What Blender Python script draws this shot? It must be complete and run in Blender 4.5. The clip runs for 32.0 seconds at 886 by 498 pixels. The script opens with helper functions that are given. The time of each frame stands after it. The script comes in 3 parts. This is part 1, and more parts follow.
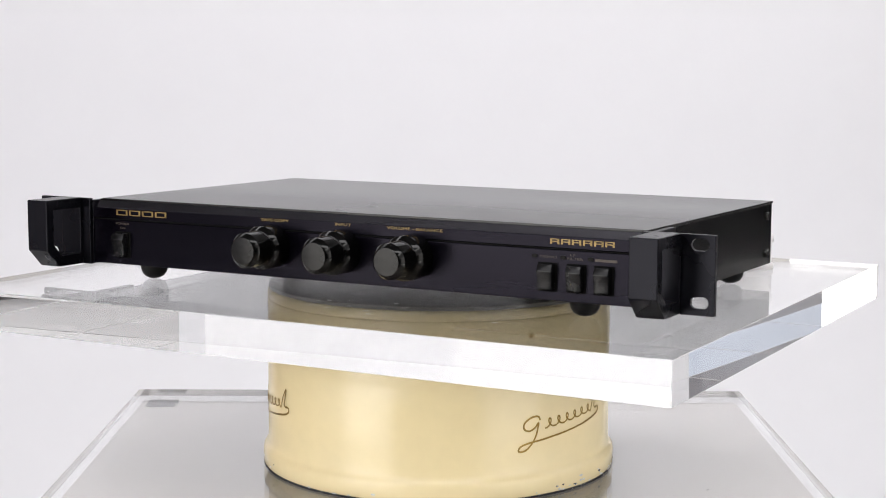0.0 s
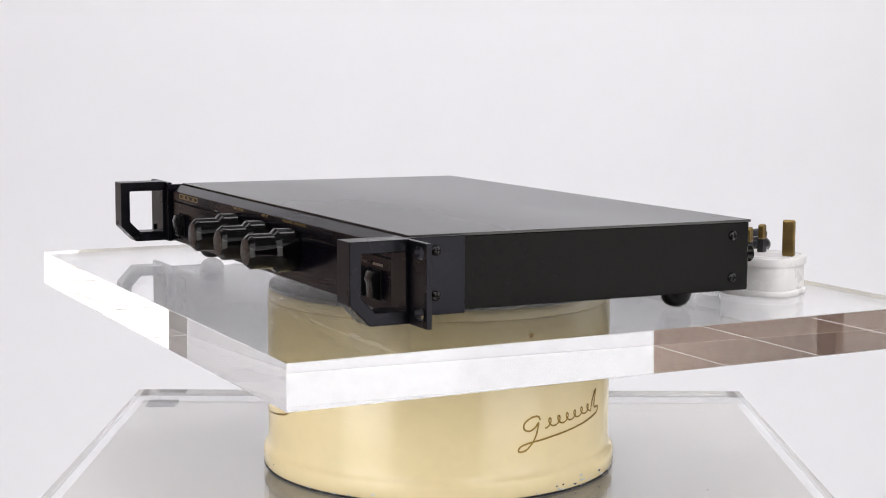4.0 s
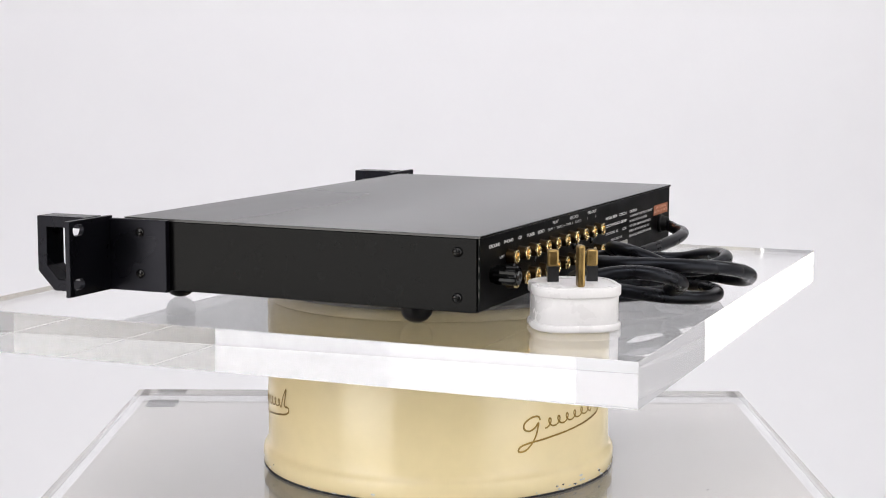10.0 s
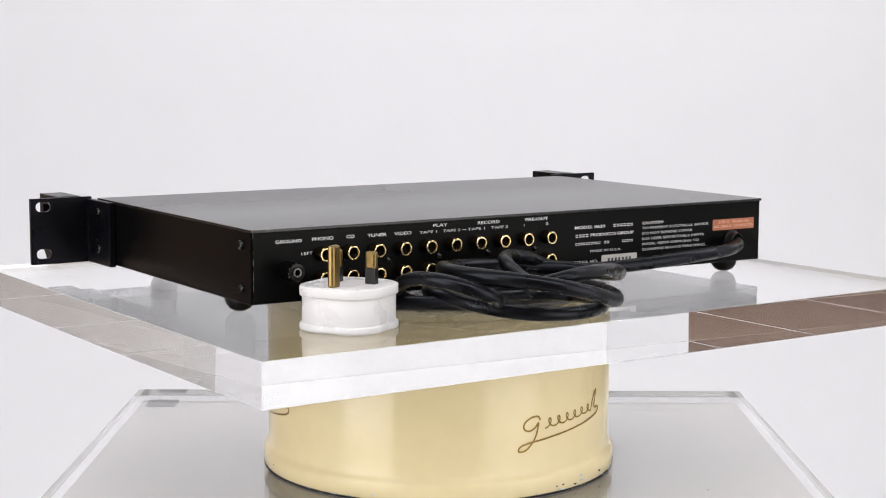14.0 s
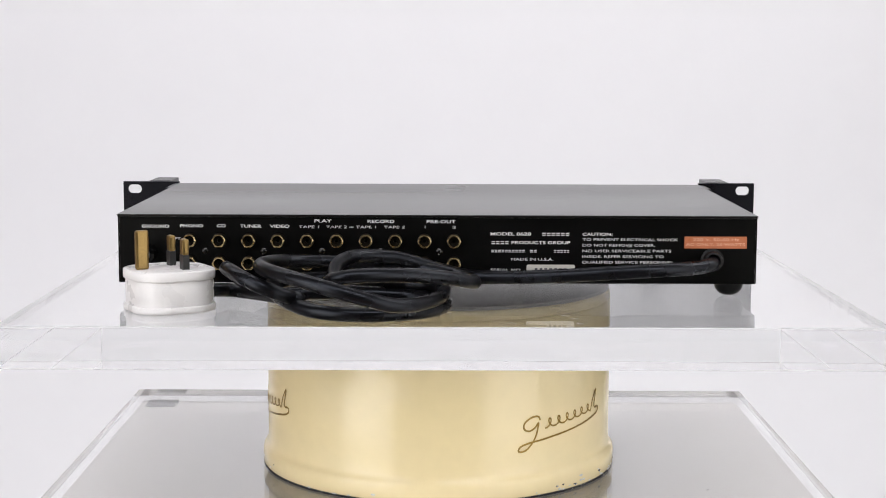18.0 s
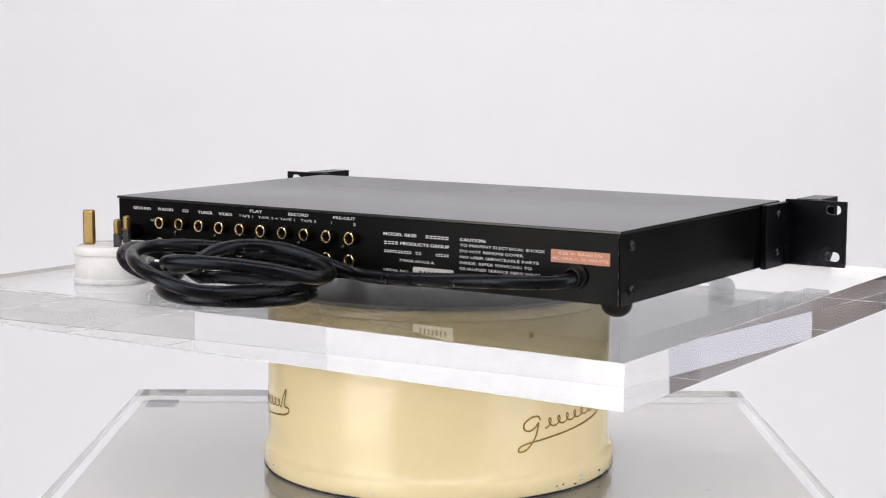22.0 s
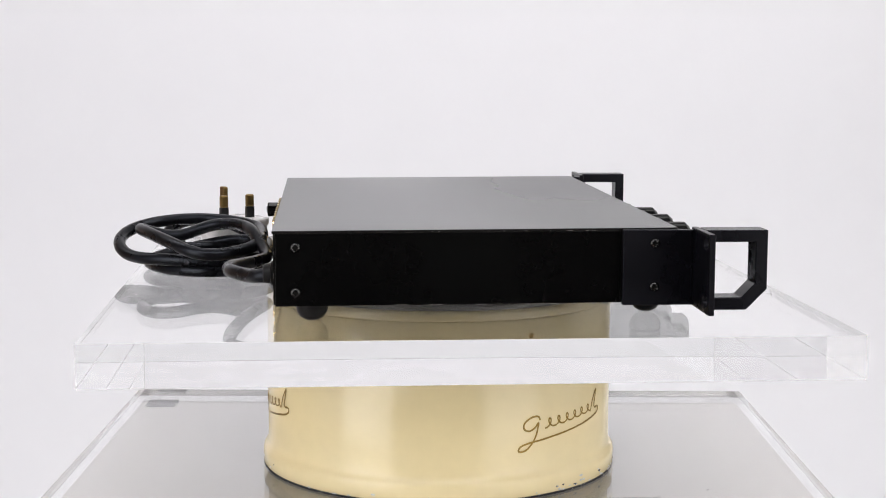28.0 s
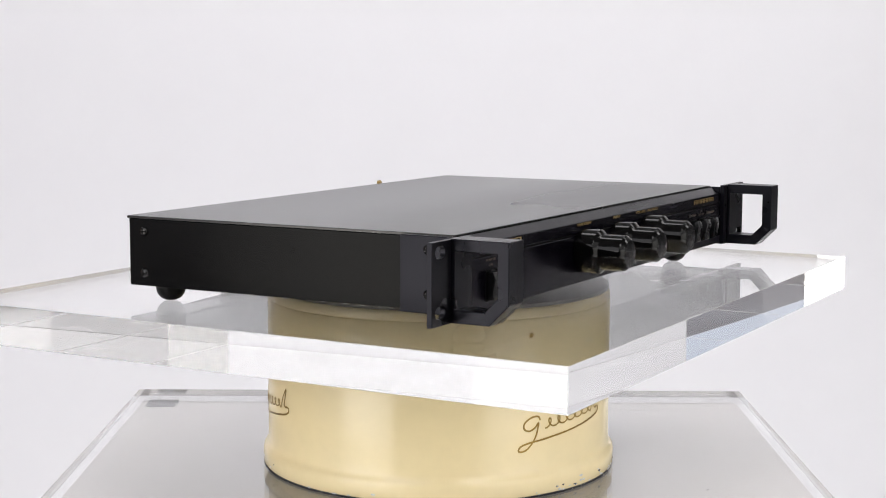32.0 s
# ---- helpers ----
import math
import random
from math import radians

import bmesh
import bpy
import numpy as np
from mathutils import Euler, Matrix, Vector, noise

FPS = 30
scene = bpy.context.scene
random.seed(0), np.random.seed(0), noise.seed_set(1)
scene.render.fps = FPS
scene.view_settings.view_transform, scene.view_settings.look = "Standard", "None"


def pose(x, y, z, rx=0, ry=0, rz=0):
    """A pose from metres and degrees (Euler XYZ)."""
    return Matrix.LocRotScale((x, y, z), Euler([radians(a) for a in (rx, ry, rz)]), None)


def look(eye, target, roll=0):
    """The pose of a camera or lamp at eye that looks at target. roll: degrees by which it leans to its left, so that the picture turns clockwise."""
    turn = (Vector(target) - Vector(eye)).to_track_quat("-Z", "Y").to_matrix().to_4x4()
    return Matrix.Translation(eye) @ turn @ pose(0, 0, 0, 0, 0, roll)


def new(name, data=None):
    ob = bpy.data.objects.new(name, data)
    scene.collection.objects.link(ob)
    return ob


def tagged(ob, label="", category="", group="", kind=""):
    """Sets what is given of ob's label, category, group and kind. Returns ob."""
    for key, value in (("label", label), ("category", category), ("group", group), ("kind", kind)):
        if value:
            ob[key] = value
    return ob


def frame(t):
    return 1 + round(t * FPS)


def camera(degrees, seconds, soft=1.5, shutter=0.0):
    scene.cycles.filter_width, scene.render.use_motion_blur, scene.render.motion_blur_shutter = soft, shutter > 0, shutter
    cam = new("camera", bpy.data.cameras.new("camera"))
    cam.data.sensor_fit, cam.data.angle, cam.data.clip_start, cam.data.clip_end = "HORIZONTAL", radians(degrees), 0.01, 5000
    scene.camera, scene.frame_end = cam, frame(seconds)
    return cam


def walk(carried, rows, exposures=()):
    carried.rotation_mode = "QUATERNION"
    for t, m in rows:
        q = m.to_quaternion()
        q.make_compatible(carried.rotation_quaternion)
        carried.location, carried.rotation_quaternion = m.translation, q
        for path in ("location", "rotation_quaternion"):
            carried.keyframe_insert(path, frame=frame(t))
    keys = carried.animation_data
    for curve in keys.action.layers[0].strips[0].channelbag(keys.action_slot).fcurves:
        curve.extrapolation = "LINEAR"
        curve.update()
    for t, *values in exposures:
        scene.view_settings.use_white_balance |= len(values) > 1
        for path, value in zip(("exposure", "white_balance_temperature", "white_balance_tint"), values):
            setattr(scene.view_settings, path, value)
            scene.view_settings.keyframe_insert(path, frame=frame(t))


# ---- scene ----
ZP = 1.05  # top of the turning acrylic plate above the floor
cam = camera(31.35, 32.0, soft=1.0)
EYE = Vector((0.0, -1.0766, ZP + 0.1480))
AIM = EYE + Vector((0.00158, 0.99282, -0.11964))
walk(cam, [(0.0, look(EYE, AIM, 0.207)), (32.0, look(EYE, AIM, 0.207))])


# ---- light ----
world = bpy.data.worlds.new("world")
scene.world = world
world.use_nodes = True
world.node_tree.nodes["Background"].inputs[0].default_value = (0.9, 0.92, 1.0, 1)
world.node_tree.nodes["Background"].inputs[1].default_value = 0.02


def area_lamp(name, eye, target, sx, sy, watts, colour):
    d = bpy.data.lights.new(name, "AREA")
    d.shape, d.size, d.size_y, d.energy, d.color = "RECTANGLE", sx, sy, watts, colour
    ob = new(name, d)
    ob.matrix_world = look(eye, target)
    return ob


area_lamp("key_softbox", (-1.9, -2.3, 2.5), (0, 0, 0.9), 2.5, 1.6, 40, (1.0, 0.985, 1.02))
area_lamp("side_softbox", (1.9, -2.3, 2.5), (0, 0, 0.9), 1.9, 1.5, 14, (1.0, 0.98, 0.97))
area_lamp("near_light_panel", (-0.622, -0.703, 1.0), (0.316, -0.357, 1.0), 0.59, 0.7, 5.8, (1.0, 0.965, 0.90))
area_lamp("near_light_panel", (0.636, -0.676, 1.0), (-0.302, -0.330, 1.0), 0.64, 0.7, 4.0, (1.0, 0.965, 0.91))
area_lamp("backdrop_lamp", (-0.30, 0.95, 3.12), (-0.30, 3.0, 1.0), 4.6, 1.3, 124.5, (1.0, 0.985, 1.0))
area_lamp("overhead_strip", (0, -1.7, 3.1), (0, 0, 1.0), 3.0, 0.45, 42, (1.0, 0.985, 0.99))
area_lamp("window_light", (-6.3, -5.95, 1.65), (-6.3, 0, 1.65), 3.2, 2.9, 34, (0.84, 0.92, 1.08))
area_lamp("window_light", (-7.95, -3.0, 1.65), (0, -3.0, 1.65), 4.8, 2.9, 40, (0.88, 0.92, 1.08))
# three unseen fills, added to brighten the walls and floor beside the set
area_lamp("room_fill", (-5.0, 1.2, 3.15), (-6.6, 1.4, 0), 2.6, 2.6, 170, (1.0, 0.99, 0.97))
area_lamp("room_fill", (1.5, -2.3, 3.12), (3.2, -2.2, 1.0), 0.6, 1.8, 38, (1.0, 0.99, 0.97))
area_lamp("room_fill", (2.6, 0.2, 3.12), (3.2, 0.3, 0.9), 0.6, 1.8, 34, (1.0, 0.99, 0.97))
scene.cycles.max_bounces, scene.cycles.transmission_bounces, scene.cycles.glossy_bounces = 24, 24, 12
scene.view_settings.exposure = -0.52


# ---- materials ----
def mat(name, base, rough=0.5, metal=0.0, spread=0.06, scale=40.0, bump=0.0, bump_scale=300.0, spec=0.5, coat=0.0,
        rough_spread=0.08, tint_gloss=None, stretch=(1, 1, 1), wear=0.0, wear_colour=(0.3, 0.3, 0.3)):
    """A principled surface with grain at two scales and a fine relief."""
    m = bpy.data.materials.new(name)
    m.use_nodes = True
    nt = m.node_tree
    n, ln = nt.nodes, nt.links.new
    b = n["Principled BSDF"]
    co = n.new("ShaderNodeTexCoord")
    mp = n.new("ShaderNodeMapping")
    mp.inputs["Scale"].default_value = stretch
    ln(co.outputs["Object"], mp.inputs["Vector"])
    coarse, fine = n.new("ShaderNodeTexNoise"), n.new("ShaderNodeTexNoise")
    coarse.inputs["Scale"].default_value, coarse.inputs["Detail"].default_value = scale, 4
    fine.inputs["Scale"].default_value, fine.inputs["Detail"].default_value = scale * 9, 3
    for t in (coarse, fine):
        ln(mp.outputs[0], t.inputs["Vector"])
    mix = n.new("ShaderNodeMath")
    mix.operation = "MULTIPLY_ADD"
    mix.inputs[1].default_value = 0.4
    ln(fine.outputs[0], mix.inputs[0])
    half = n.new("ShaderNodeMath")
    half.operation = "MULTIPLY"
    half.inputs[1].default_value = 0.6
    ln(coarse.outputs[0], half.inputs[0])
    ln(half.outputs[0], mix.inputs[2])
    ramp = n.new("ShaderNodeMapRange")
    ramp.inputs[1].default_value, ramp.inputs[2].default_value = 0.3, 0.7
    ramp.inputs[3].default_value, ramp.inputs[4].default_value = 1 - spread, 1 + spread
    ln(mix.outputs[0], ramp.inputs[0])
    tint = n.new("ShaderNodeVectorMath")
    tint.operation = "SCALE"
    tint.inputs[0].default_value = base
    ln(ramp.outputs[0], tint.inputs["Scale"])
    out = tint.outputs[0]
    if wear:
        w = n.new("ShaderNodeTexNoise")
        w.inputs["Scale"].default_value, w.inputs["Detail"].default_value = scale * 3, 6
        ln(co.outputs["Object"], w.inputs["Vector"])
        thr = n.new("ShaderNodeMapRange")
        thr.inputs[1].default_value, thr.inputs[2].default_value = 1 - wear, 1 - wear + 0.04
        ln(w.outputs[0], thr.inputs[0])
        mc = n.new("ShaderNodeMix")
        mc.data_type = "RGBA"
        ln(thr.outputs[0], mc.inputs[0])
        ln(out, mc.inputs[6])
        mc.inputs[7].default_value = (*wear_colour, 1)
        out = mc.outputs[2]
    ln(out, b.inputs["Base Color"])
    rr = n.new("ShaderNodeMapRange")
    rr.inputs[1].default_value, rr.inputs[2].default_value = 0.3, 0.7
    rr.inputs[3].default_value, rr.inputs[4].default_value = max(0.02, rough - rough_spread), min(1, rough + rough_spread)
    ln(coarse.outputs[0], rr.inputs[0])
    ln(rr.outputs[0], b.inputs["Roughness"])
    b.inputs["Metallic"].default_value = metal
    b.inputs["Specular IOR Level"].default_value = spec
    b.inputs["Coat Weight"].default_value = coat
    if tint_gloss:
        b.inputs["Specular Tint"].default_value = (*tint_gloss, 1)
    b.inputs["Coat Roughness"].default_value = 0.08
    if bump:
        g = n.new("ShaderNodeTexNoise")
        g.inputs["Scale"].default_value, g.inputs["Detail"].default_value = bump_scale, 3
        ln(mp.outputs[0], g.inputs["Vector"])
        bp = n.new("ShaderNodeBump")
        bp.inputs["Strength"].default_value, bp.inputs["Distance"].default_value = bump, 0.001
        ln(g.outputs[0], bp.inputs["Height"])
        ln(bp.outputs[0], b.inputs["Normal"])
    return m


def clear(name, ior, tint, rough=0.0):
    m = bpy.data.materials.new(name)
    m.use_nodes = True
    b = m.node_tree.nodes["Principled BSDF"]
    b.inputs["Base Color"].default_value = (*tint, 1)
    b.inputs["Roughness"].default_value = rough
    b.inputs["IOR"].default_value = ior
    b.inputs["Transmission Weight"].default_value = 1.0
    return m


def edge_glint(name, tint, clear_share):
    """Milky colour for the glint of a polished edge: part of the light passes straight on, the rest scatters to both
    sides.
    """
    m = bpy.data.materials.new(name)
    m.use_nodes = True
    nt = m.node_tree
    nt.nodes.remove(nt.nodes["Principled BSDF"])
    d, t, p, milk, mix = (nt.nodes.new("ShaderNode" + k) for k in ("BsdfDiffuse", "BsdfTranslucent", "BsdfTransparent", "MixShader", "MixShader"))
    for b in (d, t, p):
        b.inputs["Color"].default_value = (*tint, 1)
    milk.inputs[0].default_value = 0.5
    mix.inputs[0].default_value = clear_share
    for a, b in ((d.outputs[0], milk.inputs[1]), (t.outputs[0], milk.inputs[2]), (milk.outputs[0], mix.inputs[1]), (p.outputs[0], mix.inputs[2])):
        nt.links.new(a, b)
    nt.links.new(mix.outputs[0], nt.nodes["Material Output"].inputs["Surface"])
    return m


BACKDROP = mat("white_backdrop_paint", (0.80, 0.797, 0.815), 0.85, 0, 0.012, 1.5, 0.03, 40, spec=0.2)
CEILING = mat("ceiling_paint", (0.30, 0.30, 0.30), 0.9, 0, 0.03, 3.0)
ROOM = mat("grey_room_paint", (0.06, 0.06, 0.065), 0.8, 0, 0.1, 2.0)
BROWN_FLOOR = mat("brown_floor_sheet", (0.31, 0.215, 0.170), 0.28, 0, 0.16, 1.6, 0.1, 60)
BROWN_WALL = mat("brown_room_paint", (0.40, 0.285, 0.225), 0.7, 0, 0.14, 1.8)
WHITE_FLOOR = mat("white_floor_paint", (0.74, 0.74, 0.74), 0.4, 0, 0.04, 2.0)
WHITE_WALL = mat("white_room_paint", (0.82, 0.82, 0.82), 0.7, 0, 0.03, 2.0)
ACRYLIC = clear("clear_acrylic", 1.49, (0.985, 0.99, 0.99))
# the plate's bright edge lines, put into the chamfers as a pale colour
EDGE = edge_glint("pale_acrylic_glint", (0.98, 0.97, 0.955), 0.7)
PLINTH = mat("brushed_grey_metal", (0.50, 0.474, 0.452), 0.40, 0.3, 0.08, 9.0, 0.12, 400, stretch=(1, 14, 1), wear=0.2, wear_colour=(0.48, 0.46, 0.44))
WHITE_PANEL = mat("white_plinth_paint", (0.74, 0.74, 0.75), 0.6, 0, 0.03, 8.0)
CREAM = mat("cream_enamel", (0.90, 0.755, 0.445), 0.17, 0, 0.03, 12.0, 0.025, 22, spec=0.62, rough_spread=0.03)
DISC = mat("worn_grey_disc", (0.140, 0.132, 0.112), 0.4, 0.0, 0.3, 18, 0.05, 300, wear=0.33, wear_colour=(0.24, 0.23, 0.19))
RIM_DARK = mat("bare_dark_rim", (0.03, 0.03, 0.035), 0.6, 0.2, 0.3, 120, 0.2, wear=0.38, wear_colour=(0.45, 0.44, 0.42))
GOLD_INK = mat("gold_ink", (0.33, 0.21, 0.045), 0.35, 0.6, 0.1, 60)
BLACK_STEEL = mat("black_satin_steel", (0.0024, 0.0024, 0.0025), 0.21, 0, 0.18, 14.0, 0.06, 900, spec=0.09, rough_spread=0.05)
TOP_STEEL = mat("black_painted_cover", (0.006, 0.006, 0.006), 0.25, 0, 0.1, 2.5, 0.0, 1200, spec=0.6, stretch=(0.6, 1.8, 1), rough_spread=0.05)
PANEL_BLACK = mat("dark_anodised_panel", (0.0016, 0.0013, 0.0026), 0.22, 0.0, 0.12, 20.0, 0.05, 1500, spec=0.15, tint_gloss=(0.80, 0.74, 1.0), stretch=(0.2, 1, 3))
REAR_BLACK = mat("black_rear_panel_paint", (0.002, 0.002, 0.002), 0.36, 0, 0.15, 20.0, 0.08, 900, spec=0.10)
EAR_BLACK = mat("black_anodised_bracket", (0.003, 0.003, 0.0042), 0.30, 0.0, 0.2, 30.0, 0.06, 1200, spec=0.20, tint_gloss=(0.84, 0.84, 1.0), wear=0.2, wear_colour=(0.008, 0.008, 0.010))
KNOB_BLACK = mat("gloss_black_knob", (0.002, 0.002, 0.002), 0.07, 0.0, 0.1, 60, 0.01, 600, spec=0.22, rough_spread=0.02)
KNOB_FACE = mat("satin_knob_face", (0.003, 0.003, 0.003), 0.24, 0.0, 0.1, 80, 0.05, 1500, spec=0.3)
BUTTON = mat("dark_grey_paddle", (0.0055, 0.0055, 0.0062), 0.24, 0, 0.1, 80, 0.04, 900, spec=0.26)
RECESS = mat("dark_recess", (0.0015, 0.0015, 0.0015), 0.6, spec=0.1)
LED_DARK = mat("unlit_indicator_lens", (0.002, 0.0012, 0.0012), 0.3, spec=0.1)
SCREW = mat("black_screw_steel", (0.002, 0.002, 0.0022), 0.16, 0.0, 0.2, 200, spec=0.45)
RUBBER = mat("black_rubber", (0.005, 0.005, 0.0055), 0.45, 0, 0.15, 90, 0.1, 900, spec=0.22)
CABLE = mat("black_cable_sheath", (0.003, 0.003, 0.0037), 0.29, 0, 0.15, 50, 0.02, 300, spec=0.26, tint_gloss=(0.78, 0.84, 1.0), rough_spread=0.05)
GOLD = mat("gold_plated_brass", (0.88, 0.70, 0.38), 0.22, 1.0, 0.08, 120)
NUT = mat("dark_brass_nut", (0.035, 0.022, 0.010), 0.42, 1.0, 0.1, 120)
HOLE = mat("socket_insulator", (0.003, 0.0026, 0.002), 0.8, spec=0.1)
BRASS = mat("tarnished_brass", (0.30, 0.205, 0.080), 0.38, 1.0, 0.25, 130, 0.06, wear=0.3, wear_colour=(0.26, 0.17, 0.07))
PIN_SLEEVE = mat("black_pin_sleeve", (0.010, 0.010, 0.011), 0.35)
PLUG_WHITE = mat("white_thermoset", (0.76, 0.75, 0.76), 0.3, 0, 0.03, 60, 0.03, 300, wear=0.1, wear_colour=(0.70, 0.69, 0.68))
PLUG_LABEL = mat("paper_plug_label", (0.70, 0.67, 0.69), 0.5)
CHROME = mat("dull_nickel", (0.16, 0.16, 0.16), 0.35, 1.0, 0.05, 100)
WHITE_INK = mat("white_print", (0.72, 0.72, 0.73), 0.5, 0, 0.12, 300)
GREY_INK = mat("thin_grey_print", (0.62, 0.62, 0.64), 0.5, 0, 0.25, 300)
GOLD_PRINT = mat("gold_print", (0.28, 0.19, 0.065), 0.4, 0.4, 0.1, 200)
DIM_PRINT = mat("worn_gold_print", (0.062, 0.046, 0.034), 0.5, 0, 0.4, 400)
STICKER_O = mat("orange_sticker", (0.42, 0.135, 0.058), 0.3, 0, 0.12, 60, spec=0.6, coat=0.3, wear=0.2, wear_colour=(0.6, 0.3, 0.2))
STICKER_INK = mat("pale_sticker_print", (0.72, 0.46, 0.34), 0.5)
STICKER_S = mat("silver_paper_sticker", (0.52, 0.51, 0.48), 0.4, 0.2, 0.12, 90)
BARE = mat("bare_worn_steel", (0.13, 0.125, 0.12), 0.45, 0.4, 0.3, 200)
CHIP = mat("pale_enamel_chip", (0.60, 0.60, 0.60), 0.6, 0, 0.3, 300)
JOINT = mat("dark_brown_joint", (0.16, 0.11, 0.05), 0.6, 0, 0.3, 60)
PALE_DUST = mat("pale_dust", (0.62, 0.61, 0.58), 0.6, 0, 0.2, 400)
DARK_INK = mat("dark_stamp_ink", (0.05, 0.05, 0.06), 0.6)


# ---- mesh helpers ----
def part(name, bm, material, parent=None, label=""):
    """Links a bmesh as one mesh object under a thing or a part."""
    me = bpy.data.meshes.new(name)
    bmesh.ops.recalc_face_normals(bm, faces=bm.faces)
    bm.to_mesh(me)
    bm.free()
    me.materials.append(material)
    ob = new(name, me)
    if parent is not None:
        ob.parent = parent
    if label:
        tagged(ob, label)
    return ob


def shared(name, me, parent, m, label=""):
    ob = new(name, me)
    ob.parent = parent
    ob.matrix_basis = m
    if label:
        tagged(ob, label)
    return ob


def smooth(ob, degrees=35):
    for p in ob.data.polygons:
        p.use_smooth = True
    ob.data.set_sharp_from_angle(angle=radians(degrees))
    return ob


def box(x0, x1, y0, y1, z0, z1, bevel=0.0, bm=None, seg=2):
    bm = bm or bmesh.new()
    m = Matrix.Translation(((x0 + x1) / 2, (y0 + y1) / 2, (z0 + z1) / 2)) @ Matrix.Diagonal((x1 - x0, y1 - y0, z1 - z0, 1))
    vs = bmesh.ops.create_cube(bm, size=1, matrix=m)["verts"]
    if bevel:
        es = list({e for v in vs for e in v.link_edges})
        bmesh.ops.bevel(bm, geom=es, offset=bevel, segments=seg, affect="EDGES", profile=0.5)
    return bm


def lathe(profile, segments=32, bm=None, m=None):
    """Turns (radius, height) pairs round the z axis."""
    bm = bm or bmesh.new()
    rings = []
    for r, z in profile:
        if r < 1e-6:
            rings.append([bm.verts.new((0, 0, z))])
        else:
            rings.append([bm.verts.new((r * math.cos(2 * math.pi * k / segments), r * math.sin(2 * math.pi * k / segments), z)) for k in range(segments)])
    for a, b in zip(rings, rings[1:]):
        for k in range(segments):
            j = (k + 1) % segments
            if len(a) == 1 and len(b) == 1:
                continue
            if len(a) == 1:
                bm.faces.new((a[0], b[k], b[j]))
            elif len(b) == 1:
                bm.faces.new((a[k], b[0], a[j]))
            else:
                bm.faces.new((a[k], b[k], b[j], a[j]))
    if m is not None:
        bmesh.ops.transform(bm, matrix=m, verts=[v for ring in rings for v in ring])
    return bm


def prism(outline, z0, z1, bevel=0.0, holes=()):
    """An outline in x and y with holes, made solid from z0 to z1."""
    bm = bmesh.new()
    edges = []
    for loop in (outline, *holes):
        vs = [bm.verts.new((x, y, z0)) for x, y in loop]
        edges += [bm.edges.new((a, b)) for a, b in zip(vs, vs[1:] + vs[:1])]
    bmesh.ops.triangle_fill(bm, edges=edges, use_beauty=True)
    if not holes:
        bmesh.ops.dissolve_limit(bm, angle_limit=0.01, verts=bm.verts, edges=bm.edges)
    faces = list(bm.faces)
    ext = bmesh.ops.extrude_face_region(bm, geom=faces)
    bmesh.ops.translate(bm, vec=(0, 0, z1 - z0), verts=[g for g in ext["geom"] if isinstance(g, bmesh.types.BMVert)])
    bmesh.ops.recalc_face_normals(bm, faces=bm.faces)
    if bevel:
        es = [e for e in bm.edges if len(e.link_faces) == 2 and e.calc_face_angle() > 0.5]
        bmesh.ops.bevel(bm, geom=es, offset=bevel, segments=2, affect="EDGES", profile=0.5)
    return bm


def turned(bm, m):
    bmesh.ops.transform(bm, matrix=m, verts=bm.verts)
    return bm


def rounded(w, h, r, cx=0.0, cy=0.0, n=6):
    pts = []
    for sx, sy, a0 in ((1, 1, 0), (-1, 1, 90), (-1, -1, 180), (1, -1, 270)):
        for k in range(n + 1):
            a = radians(a0 + 90 * k / n)
            pts.append((cx + sx * (w / 2 - r) + r * math.cos(a), cy + sy * (h / 2 - r) + r * math.sin(a)))
    return pts


def spline(points, steps=10):
    """A smooth line through points (Catmull-Rom)."""
    p = [Vector(points[0])] + [Vector(q) for q in points] + [Vector(points[-1])]
    out = []
    for a, b, c, d in zip(p, p[1:], p[2:], p[3:]):
        for k in range(steps):
            t = k / steps
            out.append(0.5 * (2 * b + (c - a) * t + (2 * a - 5 * b + 4 * c - d) * t * t + (3 * b - a - 3 * c + d) * t ** 3))
    out.append(p[-2])
    return out


def tube(line, radius, segments=12, bm=None, flat=1.0, up=None):
    """Sweeps a round (or flattened) section along a line of points."""
    bm = bm or bmesh.new()
    tangents = [(line[min(i + 1, len(line) - 1)] - line[max(i - 1, 0)]).normalized() for i in range(len(line))]
    side = tangents[0].orthogonal().normalized()
    rings = []
    for i, (q, t) in enumerate(zip(line, tangents)):
        if up is not None:
            nrm = up(q)
            side = t.cross(nrm).normalized()
        else:
            side = (side - t * side.dot(t)).normalized()
        other = t.cross(side)
        r = radius(i / (len(line) - 1)) if callable(radius) else radius
        rings.append([bm.verts.new(q + side * r * math.cos(2 * math.pi * k / segments) + other * r * flat * math.sin(2 * math.pi * k / segments)) for k in range(segments)])
    for a, b in zip(rings, rings[1:]):
        for k in range(segments):
            j = (k + 1) % segments
            bm.faces.new((a[k], b[k], b[j], a[j]))
    bm.faces.new(rings[0][::-1])
    bm.faces.new(rings[-1])
    return bm


